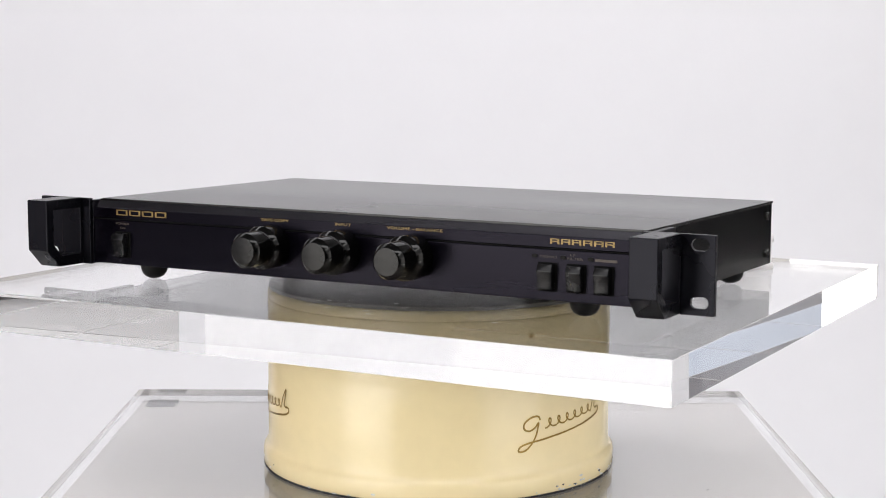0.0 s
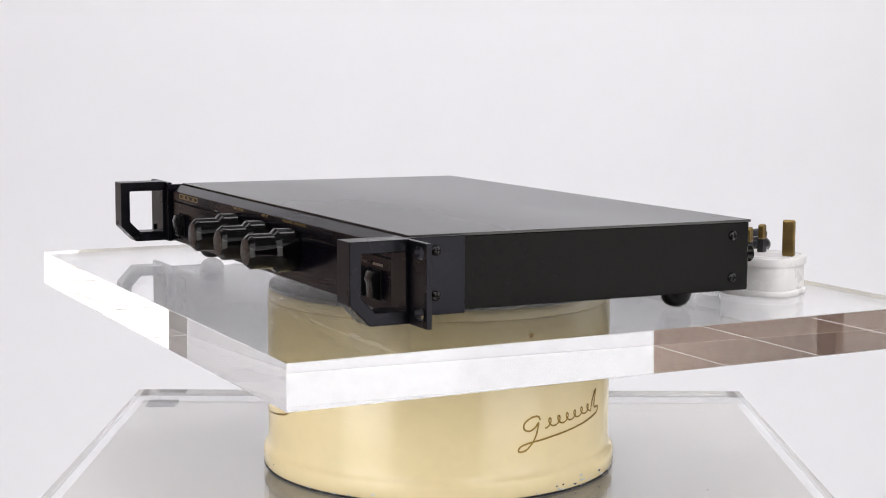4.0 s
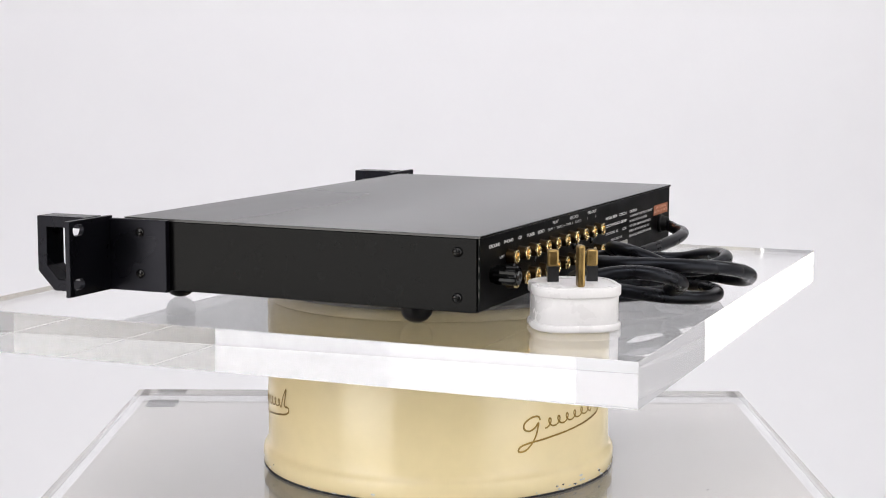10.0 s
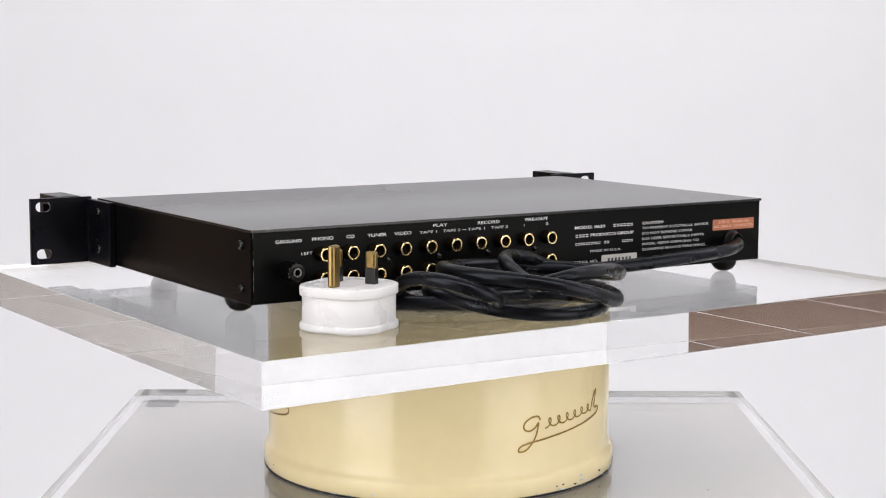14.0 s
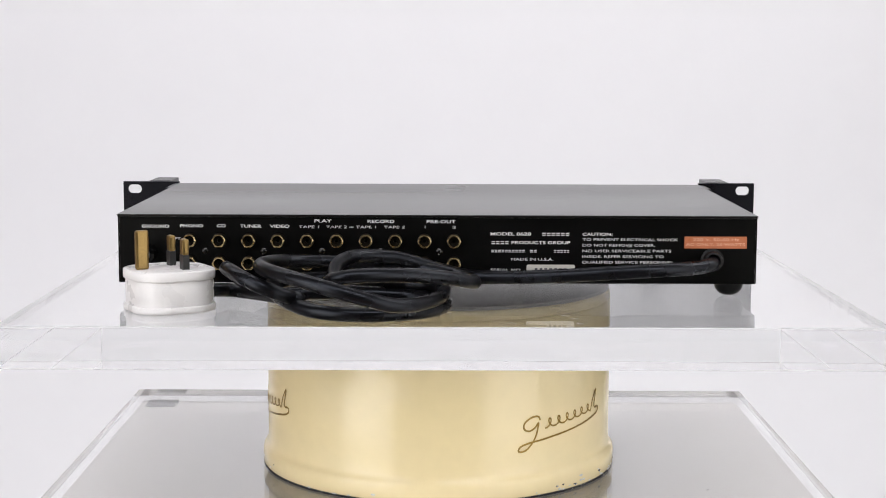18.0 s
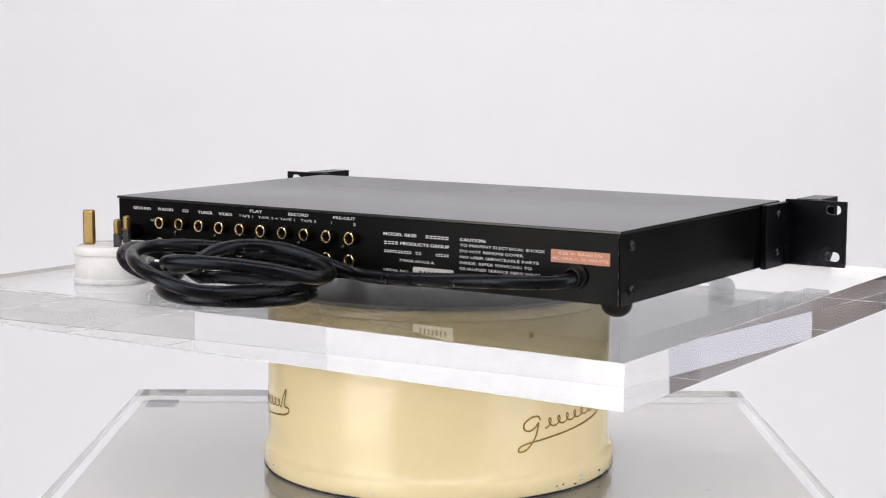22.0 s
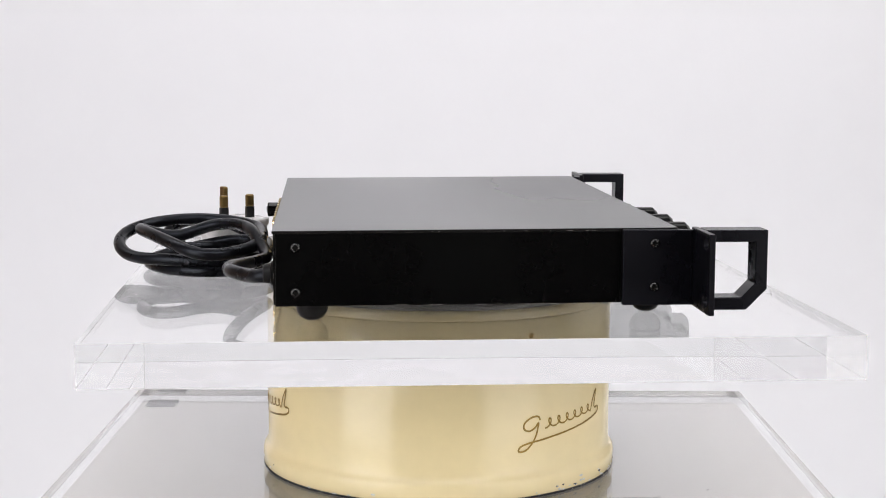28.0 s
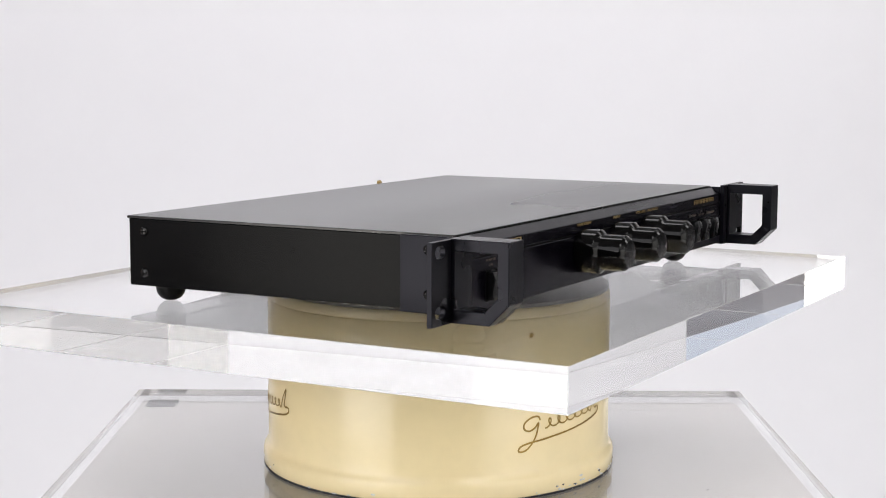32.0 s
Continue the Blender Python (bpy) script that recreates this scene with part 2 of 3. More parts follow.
def lettering(text, x, z, height, material, parent, plane, back=False, width=None, align="CENTER", name="lettering", bold=0.0):
    """Printed words on an upright panel; back: read from behind the apparatus."""
    c = bpy.data.curves.new(name, "FONT")
    c.body, c.size, c.align_x, c.align_y, c.extrude, c.offset = text, height * 1.2, align, "CENTER", 0.00004, bold
    ob = bpy.data.objects.new(name, c)
    scene.collection.objects.link(ob)
    bpy.context.view_layer.update()
    wide = max(ob.dimensions.x, 1e-6)
    me = bpy.data.meshes.new_from_object(ob.evaluated_get(bpy.context.evaluated_depsgraph_get()))
    bpy.data.objects.remove(ob)
    me.materials.clear()
    me.materials.append(material)
    k = width / wide if width else 1.25
    m = pose(x, plane, z, 90, 0, 180 if back else 0) @ Matrix.Diagonal((k, 1, 1, 1))
    me.transform(m)
    out = new(name, me)
    out.parent = parent
    return tagged(out, "printed model number" if "0620" in text else f'printed word "{text}"' if len(text) < 18 else "printed line of warning text")


def bars(rows, material, parent, plane, name="printed_bars", label=""):
    """Plain printed bars, each (x0, x1, z0, z1), on an upright panel."""
    bm = bmesh.new()
    for x0, x1, z0, z1 in rows:
        box(x0, x1, plane - 0.00006, plane + 0.00006, z0, z1, bm=bm)
    return part(name, bm, material, parent, label)


def letter_bars(x0, x1, z0, z1, n):
    """A word as n small plain bars between x0 and x1."""
    step = (x1 - x0) / n
    return [(x0 + step * (i + 0.14), x0 + step * (i + 0.86), a, b) for i in range(n) for a, b in ((z0, z0 + 0.32 * (z1 - z0)), (z1 - 0.32 * (z1 - z0), z1))]


def thing(name, label, category, m=None, group=""):
    ob = new(name)
    ob.empty_display_size = 0.05
    if m is not None:
        ob.matrix_basis = m
    return tagged(ob, label, category, group)


# ---- the studio ----
def studio():
    floor = part("floor", box(-8, 3.2, -6, 3.3, -0.1, 0), BROWN_FLOOR)
    tagged(floor, "plain brown studio floor with a slight sheen", "floor", kind="structure")
    pale = part("floor_sheet", box(1.8, 3.19, -5.99, 1.89, 0.0005, 0.004), WHITE_FLOOR)
    tagged(pale, "white painted strip of studio floor", "floor", kind="structure")
    # seamless white backdrop: floor sheet, curve, wall
    prof = [(-0.75, 0.004)] + [(-0.75 + 3.0 * k / 6, 0.004) for k in range(1, 7)]
    prof += [(2.25 + 0.9 * math.sin(radians(a)), 0.904 - 0.9 * math.cos(radians(a))) for a in range(9, 91, 9)] + [(3.15, 3.2)]
    bm = bmesh.new()
    rows = [[bm.verts.new((x, y, z)) for y, z in prof] for x in (-2.9, 1.75)]
    under = [[bm.verts.new((x, y + (0.02 if y > 2.3 else 0), max(z - 0.003, 0.001))) for y, z in prof] for x in (-2.9, 1.75)]
    n = len(prof)
    for i in range(n - 1):
        bm.faces.new((rows[0][i], rows[1][i], rows[1][i + 1], rows[0][i + 1]))
        bm.faces.new((under[0][i], under[0][i + 1], under[1][i + 1], under[1][i]))
        for s in (0, 1):
            bm.faces.new((rows[s][i], rows[s][i + 1], under[s][i + 1], under[s][i]))
    for i in (0, n - 1):
        bm.faces.new((rows[0][i], rows[1][i], under[1][i], under[0][i]))
    drop = smooth(part("backdrop", bm, BACKDROP), 60)
    tagged(drop, "seamless matt white studio backdrop curving up from the floor", "backdrop", kind="structure")
    walls = (("wall_north", (-2.91, 1.76, 3.3, 3.45), BACKDROP, "plain white painted studio wall"),
             ("wall_north_2", (1.76, 3.2, 3.3, 3.45), WHITE_WALL, "plain white painted studio wall"),
             ("wall_north_3", (-8, -2.91, 3.3, 3.45), BROWN_WALL, "plain brown painted studio wall"),
             ("wall_south", (-8, 3.2, -6.15, -6), ROOM, "plain dark grey studio wall"),
             ("wall_west", (-8.15, -8, -6.15, 3.45), BROWN_WALL, "plain brown painted studio wall"),
             ("wall_east", (3.2, 3.35, -6.15, 3.45), WHITE_WALL, "plain white painted studio wall"))
    for name, b, m, label in walls:
        tagged(part(name, box(*b, -0.1, 3.3), m), label, "wall", kind="structure")
    # unseen dark boards, added so the preamplifier's side reflects something dark
    for name, b in (("shading_panel", (1.77, 3.17, 3.27, 3.298)), ("shading_panel_2", (3.17, 3.198, 0.91, 3.298))):
        tagged(part(name, box(*b, 0.56, 1.36, 0.003), ROOM), "unseen dark grey panel added to darken the preamplifier's side", "wall panel", kind="structure")
    c = part("ceiling", box(-8.15, 3.35, -6.15, 3.45, 3.3, 3.4), CEILING)
    tagged(c, "plain light grey painted ceiling", "ceiling", kind="structure")


# ---- the stand ----
ZB = ZP - 0.1275  # top of the lower acrylic slab


def stand():
    p = thing("plinth", "tall white plinth with a brushed grey metal top", "plinth")
    part("body", box(-0.225, 0.225, -0.205, 0.195, 0.004, ZB - 0.034, 0.003), WHITE_PANEL, p)
    part("top_sheet", box(-0.246, 0.245, -0.230, 0.2075, ZB - 0.034, ZB - 0.0312, 0.0006), PLINTH, p, "brushed grey metal top sheet")
    s = part("acrylic_slab", box(-0.2515, 0.2505, -0.24, 0.2215, ZB - 0.030, ZB, 0.00018), ACRYLIC)
    s.visible_shadow = False
    tagged(s, "thick clear acrylic slab lying on the plinth", "acrylic slab")
    rng = random.Random(3)
    for x, y in ((-0.205, -0.17), (0.122, -0.148), (0.178, -0.055), (0.13, -0.03), (0.205, -0.185), (0.095, -0.16), (-0.14, -0.19)):
        w = rng.uniform(0.0006, 0.0014)
        m = pose(x, y, ZB - 0.0312, 0, 0, rng.uniform(0, 180))
        part("speck", turned(box(-w, w, -0.0005, 0.0005, 0, 0.0003), m), RUBBER, p, "small dark speck")
    # thin rubber pads carry the slab
    me = None
    for x, y in ((-0.228, 0.196), (0.06, 0.19), (-0.228, -0.212), (0.226, -0.212)):
        if me is None:
            ob = part("pad", prism(rounded(0.024, 0.022, 0.002), 0, 0.0012), RUBBER, p)
            me = ob.data
            ob.matrix_basis = pose(x, y, ZB - 0.0312)
        else:
            shared("pad", me, p, pose(x, y, ZB - 0.0312))


def on_drum(a, z, r=0.1177):
    return Vector((r * math.sin(radians(a)) - 0.001, -r * math.cos(radians(a)), ZB + z))


def drum():
    d = thing("turntable_drum", "glossy cream enamelled round turntable base with gold script marks", "turntable base")
    prof = [(0.112, 0.0008), (0.1195, 0.0008), (0.1207, 0.002), (0.1209, 0.010), (0.1206, 0.0121), (0.1196, 0.0136), (0.1185, 0.0148), (0.1178, 0.0172), (0.1175, 0.0215), (0.1174, 0.030),
            (0.1174, 0.0930), (0.1170, 0.0934), (0.112, 0.0934), (0.112, 0.0008)]
    smooth(part("shell", lathe(prof, 160, m=Matrix.Translation((-0.001, 0, ZB))), CREAM, d), 50)
    smooth(part("base_rim", lathe([(0.1105, 0), (0.1204, 0), (0.1208, 0.0012), (0.1105, 0.0012), (0.1105, 0)], 160, m=Matrix.Translation((-0.001, 0, ZB))), RIM_DARK, d, "chipped dark bottom rim"), 50)
    lid = [(0.1105, 0.0936), (0.1168, 0.0936), (0.1173, 0.0940), (0.1173, 0.0972), (0.1166, 0.0992), (0.1150, 0.1000), (0.1105, 0.1000), (0.1105, 0.0938)]
    smooth(part("lid_ring", lathe(lid, 160, m=Matrix.Translation((-0.001, 0, ZB))), CREAM, d, "cream enamelled upper ring"), 50)
    smooth(part("joint", lathe([(0.1100, 0.0930), (0.1165, 0.0930), (0.1165, 0.0942), (0.1100, 0.0942), (0.1100, 0.0930)], 120, m=Matrix.Translation((-0.001, 0, ZB))), JOINT, d, "dark brown joint below the ring"), 50)
    # turning disc that carries the plate
    smooth(part("turning_disc", lathe([(0, 0.1000), (0.1156, 0.1000), (0.1164, 0.1004), (0.1164, 0.1024), (0.1158, 0.1028), (0, 0.1028)], 120, m=Matrix.Translation((-0.001, 0, ZB))), DISC, d, "worn dark grey turning disc"), 50)
    rng = random.Random(5)
    # chips along the foot of the enamel
    for k in range(44):
        a = rng.choice((rng.uniform(30, 88), rng.uniform(30, 88), rng.uniform(-80, 80)))
        z = 0.0016 + abs(rng.gauss(0, 0.0022))
        rad = 0.1208 if z < 0.0105 else 0.1200
        w, h = rng.uniform(0.0005, 0.0022), rng.uniform(0.0003, 0.0010)
        bm = prism([(w * rng.uniform(0.6, 1) * math.cos(q), h * rng.uniform(0.6, 1) * math.sin(q)) for q in (0, 1, 2, 3, 4.2, 5.2)], -0.0002, 0.0003)
        part("enamel_chip", turned(bm, Matrix.Translation(on_drum(a, z, rad)) @ pose(0, 0, 0, 90, 0, a)), RIM_DARK if k % 6 == 0 else CHIP, d, "small chip in the enamel")
    # rivet near the upper edge
    smooth(part("rivet", lathe([(0, 0.0002), (0.0008, 0.0002), (0.0011, 0.0005), (0.0016, 0.0005), (0.0018, 0)], 16, m=Matrix.Translation(on_drum(29.5, 0.083)) @ pose(0, 0, 0, 90, 0, 29.5)), GOLD_INK, d))
    # gold script flourish: a looped capital shape, a row of waves and a long underline
    out = lambda q: Vector((q.x + 0.001, q.y, 0)).normalized()
    for a0 in (0.0, -119.5):
        def at(u, v):
            return on_drum(a0 + u, v * 0.001)
        stroke = [(33.2, 49.0), (32.4, 51.4), (30.0, 51.2), (27.6, 48.2), (27.3, 44.6), (29.0, 42.6), (31.2, 44.2), (32.6, 47.2), (31.8, 40.0), (30.6, 35.4), (28.6, 31.2), (26.6, 29.8),
                  (25.4, 30.6), (26.2, 33.2), (29.4, 35.0), (34.0, 36.0), (44.0, 38.4), (54.0, 41.0), (61.0, 43.6), (63.2, 46.0), (63.0, 48.4), (61.2, 48.6)]
        part("script_underline", tube(spline([at(*s) for s in stroke], 8), 0.00060, 6, flat=0.25, up=out), GOLD_INK, d, "gold script flourish with a long underline")
        wave = []
        for k in range(0, 97):
            u = k / 96
            ph = u * 2 * math.pi * 6.0
            wave.append((35.2 + 22.6 * u + 1.25 * math.sin(ph), 46.0 + 3.9 * u - (2.9 - 0.5 * u) * math.cos(ph)))
        wave += [(59.2, 54.5), (61.6, 60.6), (60.9, 55.0), (60.2, 49.6), (61.4, 48.0)]
        part("script_wave", tube(spline([at(*s) for s in wave], 3), 0.00052, 6, flat=0.25, up=out), GOLD_INK, d, "gold script wave")


# ---- the turning plate ----
def plate():
    me = bpy.data.meshes.new("acrylic_plate")
    bm = turned(box(-0.2498, 0.2498, -0.2120, 0.2120, -0.0245, 0, 0.0002, seg=1), pose(-0.0013, -0.0008, 0, 0, 0, 0.35))
    for f in bm.faces:
        f.material_index = 1 if f.calc_area() < 0.001 else 0
    bm.to_mesh(me)
    bm.free()
    me.materials.append(ACRYLIC)
    me.materials.append(EDGE)
    p = new("acrylic_plate", me)
    rng = random.Random(8)
    for k in range(26):
        if k < 13:
            x, y = rng.uniform(-0.02, 0.12), rng.uniform(-0.165, -0.120)
        else:
            x, y = rng.uniform(-0.2, 0.2), rng.choice((rng.uniform(-0.2, -0.13), rng.uniform(0.125, 0.2)))
        ln = rng.uniform(0.001, 0.006)
        bm = tube(spline([(0, 0, 0), (ln * 0.5, rng.uniform(-0.0006, 0.0006), 0), (ln, rng.uniform(-0.001, 0.001), 0)], 3), lambda u: 0.00003 + 0.00012 * math.sin(math.pi * u), 5, flat=0.4, up=lambda q: Vector((0, 0, 1)))
        part("scratch", turned(bm, pose(x, y, 0.00005, 0, 0, rng.uniform(-40, 40))), PALE_DUST, p, "small pale scuff")
    return tagged(p, "large clear acrylic plate turning on the drum", "acrylic plate")


# ---- the preamplifier ----
CX = 0.0017  # middle of its width beside the turning axis
FRONT, REAR = -0.1292, 0.1082


def sx(side, x):
    """A place x metres out from the middle, on the side +1 or -1."""
    return CX + side * x


def screw_mesh():
    bm = lathe([(0, 0), (0.0029, 0), (0.0029, 0.0006), (0.0024, 0.0014), (0.0012, 0.0018), (0, 0.0018)], 20)
    return bm


def handle(parent, side):
    outer = [(-0.1315, 0.0545), (-0.1660, 0.0545), (-0.1660, 0.0214), (-0.1545, 0.0098), (-0.1315, 0.0098)]
    inner = [(-0.1338, 0.0478), (-0.1592, 0.0478), (-0.1592, 0.0247), (-0.1515, 0.0168), (-0.1338, 0.0168)]
    bm = prism(outer, 0, 0.0166, 0.0005, holes=(inner,))
    turned(bm, Matrix(((0, 0, 1, 0), (1, 0, 0, 0), (0, 1, 0, 0), (0, 0, 0, 1))))
    bmesh.ops.translate(bm, vec=(sx(side, 0.2134) - 0.0083, 0, 0), verts=bm.verts)
    return part("handle", bm, EAR_BLACK, parent, "square black handle with a chamfered corner")


def bracket(parent, side):
    e0, e1 = 0.1985, 0.2413
    x0, x1 = sorted((sx(side, e0), sx(side, e1)))
    slots = []
    for z in (0.0484, 0.0166):
        slots.append(rounded(0.0105, 0.0066, 0.00325, sx(side, 0.2325), z, 5))
    outline = [(x0, 0.0096), (x1, 0.0096), (x1, 0.0541), (x0, 0.0541)]
    bm = prism(outline, 0, 0.0032, 0.0003, holes=slots)
    turned(bm, Matrix(((1, 0, 0, 0), (0, 0, 1, -0.1316), (0, 1, 0, 0), (0, 0, 0, 1))))
    ear = part("rack_bracket", bm, EAR_BLACK, parent, "black rack ear with two slots")
    a, b = sorted((sx(side, 0.1980), sx(side, 0.2022)))
    part("bracket_arm", box(a, b, -0.1284, -0.0885, 0.0098, 0.0527, 0.0005), EAR_BLACK, ear)
    handle(parent, side)


def knob(parent, x, z):
    prof = [(0, 0), (0.0134, 0), (0.0137, 0.0004), (0.0137, 0.0119), (0.0134, 0.0124), (0.0113, 0.0144), (0.0110, 0.0147), (0.0110, 0.0286), (0.0107, 0.0291), (0.0086, 0.0314), (0.0083, 0.0316)]
    k = smooth(part("knob", lathe(prof, 48), KNOB_BLACK, parent, "stepped gloss black control knob"), 28)
    k.matrix_basis = pose(x, FRONT - 0.0002, z, 90, 0, 0)
    smooth(part("knob_face", lathe([(0.0083, 0.0312), (0.0083, 0.03165), (0.0078, 0.0317), (0, 0.0317)], 48), KNOB_FACE, k, "satin dark knob face"), 28)
    part("pointer_line", box(-0.0005, 0.0005, 0.0109, 0.01107, 0.0160, 0.0284), DIM_PRINT, k)
    return k


def paddle(parent, x, z0, z1, w, name, label, material):
    """A switch lever: slanted top, upright face."""
    prof = [(0, z0), (-0.0040, z0), (-0.0054, z0 + 0.0010), (-0.0053, z0 + 0.0045), (-0.0058, z0 + 0.0080), (-0.0066, z1 - 0.0040), (-0.0050, z1), (0, z1)]
    bm = prism([(y, z) for y, z in prof], -w / 2, w / 2, 0.0005)
    turned(bm, Matrix(((0, 0, 1, x), (1, 0, 0, FRONT + 0.0005), (0, 1, 0, 0), (0, 0, 0, 1))))
    return smooth(part(name, bm, material, parent, label), 40)


def socket(parent):
    """A gilt phono socket, its axis along z."""
    bm = lathe([(0.0029, 0.0010), (0.0029, 0.0058), (0.0031, 0.0062), (0.0037, 0.0062), (0.0042, 0.0059), (0.0042, 0.0049), (0.0039, 0.0047)], 24)
    for v in bm.verts:
        if math.hypot(v.co.x, v.co.y) > 0.0040:
            k = 1 - 0.07 * abs(math.sin(3 * math.atan2(v.co.y, v.co.x)))
            v.co.x, v.co.y = v.co.x * k, v.co.y * k
    s = smooth(part("phono_socket", bm, GOLD, parent, "gold-plated phono socket"), 30)
    h = part("insulator", lathe([(0.0029, 0.0008), (0.0029, 0.0030), (0.0013, 0.0028), (0.0011, 0.0012), (0, 0.0012)], 16), HOLE, s, "dark socket insulator")
    c = smooth(part("socket_barrel", lathe([(0.0038, 0.0049), (0.0039, 0.0046), (0.0042, 0.0012), (0.0044, 0.0001), (0.0030, 0.0001)], 24), NUT, s, "dark brass socket barrel"), 30)
    return s, h, c


def rising(bm):
    """The case stands a little higher at the front than at the rear."""
    for v in bm.verts:
        v.co.z += 0.0012 * (REAR - v.co.y) / 0.2376
    return bm


def preamplifier():
    a = thing("preamplifier", "slim black rack-mount stereo preamplifier with two handles", "preamplifier")
    x0, x1 = sx(-1, 0.1975), sx(1, 0.1975)
    part("chassis", rising(box(x0, x1, -0.1215, REAR - 0.0012, 0.0098, 0.0507, 0.0003)), BLACK_STEEL, a)
    part("top_cover", rising(box(x0 - 0.0001, x1 + 0.0001, -0.1205, REAR + 0.0006, 0.0508, 0.0524, 0.0002)), TOP_STEEL, a, "flat black painted top cover")
    part("rear_panel", box(x0 + 0.0012, x1 - 0.0012, REAR - 0.0011, REAR, 0.0106, 0.0506, 0.0002), REAR_BLACK, a)
    # front panel in two strips with a groove between them
    p0, p1 = sx(-1, 0.1978), sx(1, 0.1978)
    f = part("front_panel", box(p0, p1, FRONT, -0.1217, 0.0108, 0.0403, 0.0005), PANEL_BLACK, a, "dark purple-black anodised front panel")
    bm = prism([(FRONT, 0.0413), (-0.1217, 0.0413), (-0.1217, 0.0525), (FRONT, 0.0482)], p0, p1, 0.0004)
    part("upper_strip", turned(bm, Matrix(((0, 0, 1, 0), (1, 0, 0, 0), (0, 1, 0, 0), (0, 0, 0, 1)))), PANEL_BLACK, f)
    part("groove", box(p0, p1, FRONT + 0.0010, -0.1218, 0.0402, 0.0414), RECESS, f)
    part("top_lip", box(p0, p1, -0.1216, -0.1207, 0.0450, 0.0515, 0.0002), RECESS, f)
    for s in (1, -1):
        bracket(a, s)
    # controls
    for x in (-0.0492, 0.0028, 0.0535):
        knob(a, x, 0.0305)
    part("switch_recess", box(-0.1768, -0.1640, FRONT - 0.0003, FRONT + 0.002, 0.0152, 0.0328), RECESS, f)
    paddle(a, -0.1712, 0.0162, 0.0318, 0.0098, "power_switch", "black power rocker switch", BUTTON)
    for x in (0.1392, 0.1572, 0.1742):
        part("button_recess", box(x - 0.0030, x + 0.0092, FRONT - 0.0003, FRONT + 0.002, 0.0160, 0.0328), RECESS, f)
        paddle(a, x + 0.0031, 0.0168, 0.0322, 0.0092, "selector_switch", "dark grey selector paddle", BUTTON)
        part("indicator", box(x - 0.0070, x - 0.0036, FRONT - 0.0005, FRONT + 0.001, 0.0350, 0.0372, 0.0002), LED_DARK, a, "small unlit indicator")
    # maker's marks as plain gold shapes
    q = FRONT - 0.0001
    rows = []
    for i in range(4):
        u = -0.1757 + i * 0.0109
        w = 0.0095
        rows += [(u, u + w, 0.0467, 0.0473), (u, u + w, 0.0437, 0.0443), (u, u + 0.0014, 0.0437, 0.0473), (u + w - 0.0014, u + w, 0.0437, 0.0473)]
    bars(rows, GOLD_PRINT, a, q, "maker_mark", "gold maker's mark of square shapes")
    rows = []
    for i in range(6):
        u = 0.1436 + i * 0.0068
        w = 0.0058
        rows += [(u, u + w, 0.0462, 0.0467), (u, u + 0.0012, 0.0436, 0.0467), (u + w - 0.0012, u + w, 0.0436, 0.0467), (u, u + w, 0.0448, 0.0453)]
    bars(rows, GOLD_PRINT, a, q, "model_mark", "gold model mark of square shapes")
    for text, x, z, h, w in (("TAPE COPY", -0.0473, 0.0468, 0.0020, 0.0215), ("INPUT", 0.0035, 0.0468, 0.0020, 0.0115), ("VOLUME - BALANCE", 0.0543, 0.0468, 0.0020, 0.0385)):
        lettering(text, x, z, h, GOLD_PRINT, a, q, width=w)
    for text, x, z, h, w in (("POWER", -0.1706, 0.0380, 0.0017, 0.0115), ("ON", -0.1706, 0.0352, 0.0017, 0.0042), ("MONO", 0.1425, 0.0360, 0.0017, 0.0110), ("LF", 0.1578, 0.0378, 0.0016, 0.0034), ("FILTER", 0.1592, 0.0356, 0.0016, 0.0098)):
        lettering(text, x, z, h, DIM_PRINT, a, q, width=w)
    bars([(0.1715, 0.1850, 0.0350, 0.0365)], DIM_PRINT, a, q, "printed_bars", "small worn printed word")
    # side screws
    me = None
    for s in (1, -1):
        for y, z, x in ((0.0957, 0.0432, 0.1975), (0.0957, 0.0178, 0.1975), (-0.1066, 0.0452, 0.2022), (-0.1066, 0.0204, 0.2022)):
            m = pose(sx(s, x), y, z, 0, 90 * s, 0)
            if me is None:
                ob = smooth(part("screw", screw_mesh(), SCREW, a, "black cross-head screw"), 40)
                me = ob.data
                ob.matrix_basis = m
                sm = part("screw_cross", box(-0.0017, 0.0017, -0.0004, 0.0004, 0.0013, 0.0019, bm=box(-0.0004, 0.0004, -0.0017, 0.0017, 0.0013, 0.00188)), RECESS, ob).data
            else:
                shared("screw_cross", sm, shared("screw", me, a, m, "black cross-head screw"), Matrix())
    # feet
    prof = [(0, 0.0001), (0.0035, 0.0005), (0.0064, 0.0020), (0.0084, 0.0046), (0.0092, 0.0078), (0.0092, 0.0101), (0, 0.0101)]
    me = None
    for x, y in ((0.157, -0.109), (-0.160, -0.110), (0.185, 0.065), (-0.1825, 0.0866)):
        if me is None:
            ob = smooth(part("foot", lathe(prof, 32), RUBBER, a, "domed black rubber foot"), 50)
            me = ob.data
            ob.matrix_basis = pose(x, y, 0)
        else:
            shared("foot", me, a, pose(x, y, 0), "domed black rubber foot")
    rear_details(a)
    return a


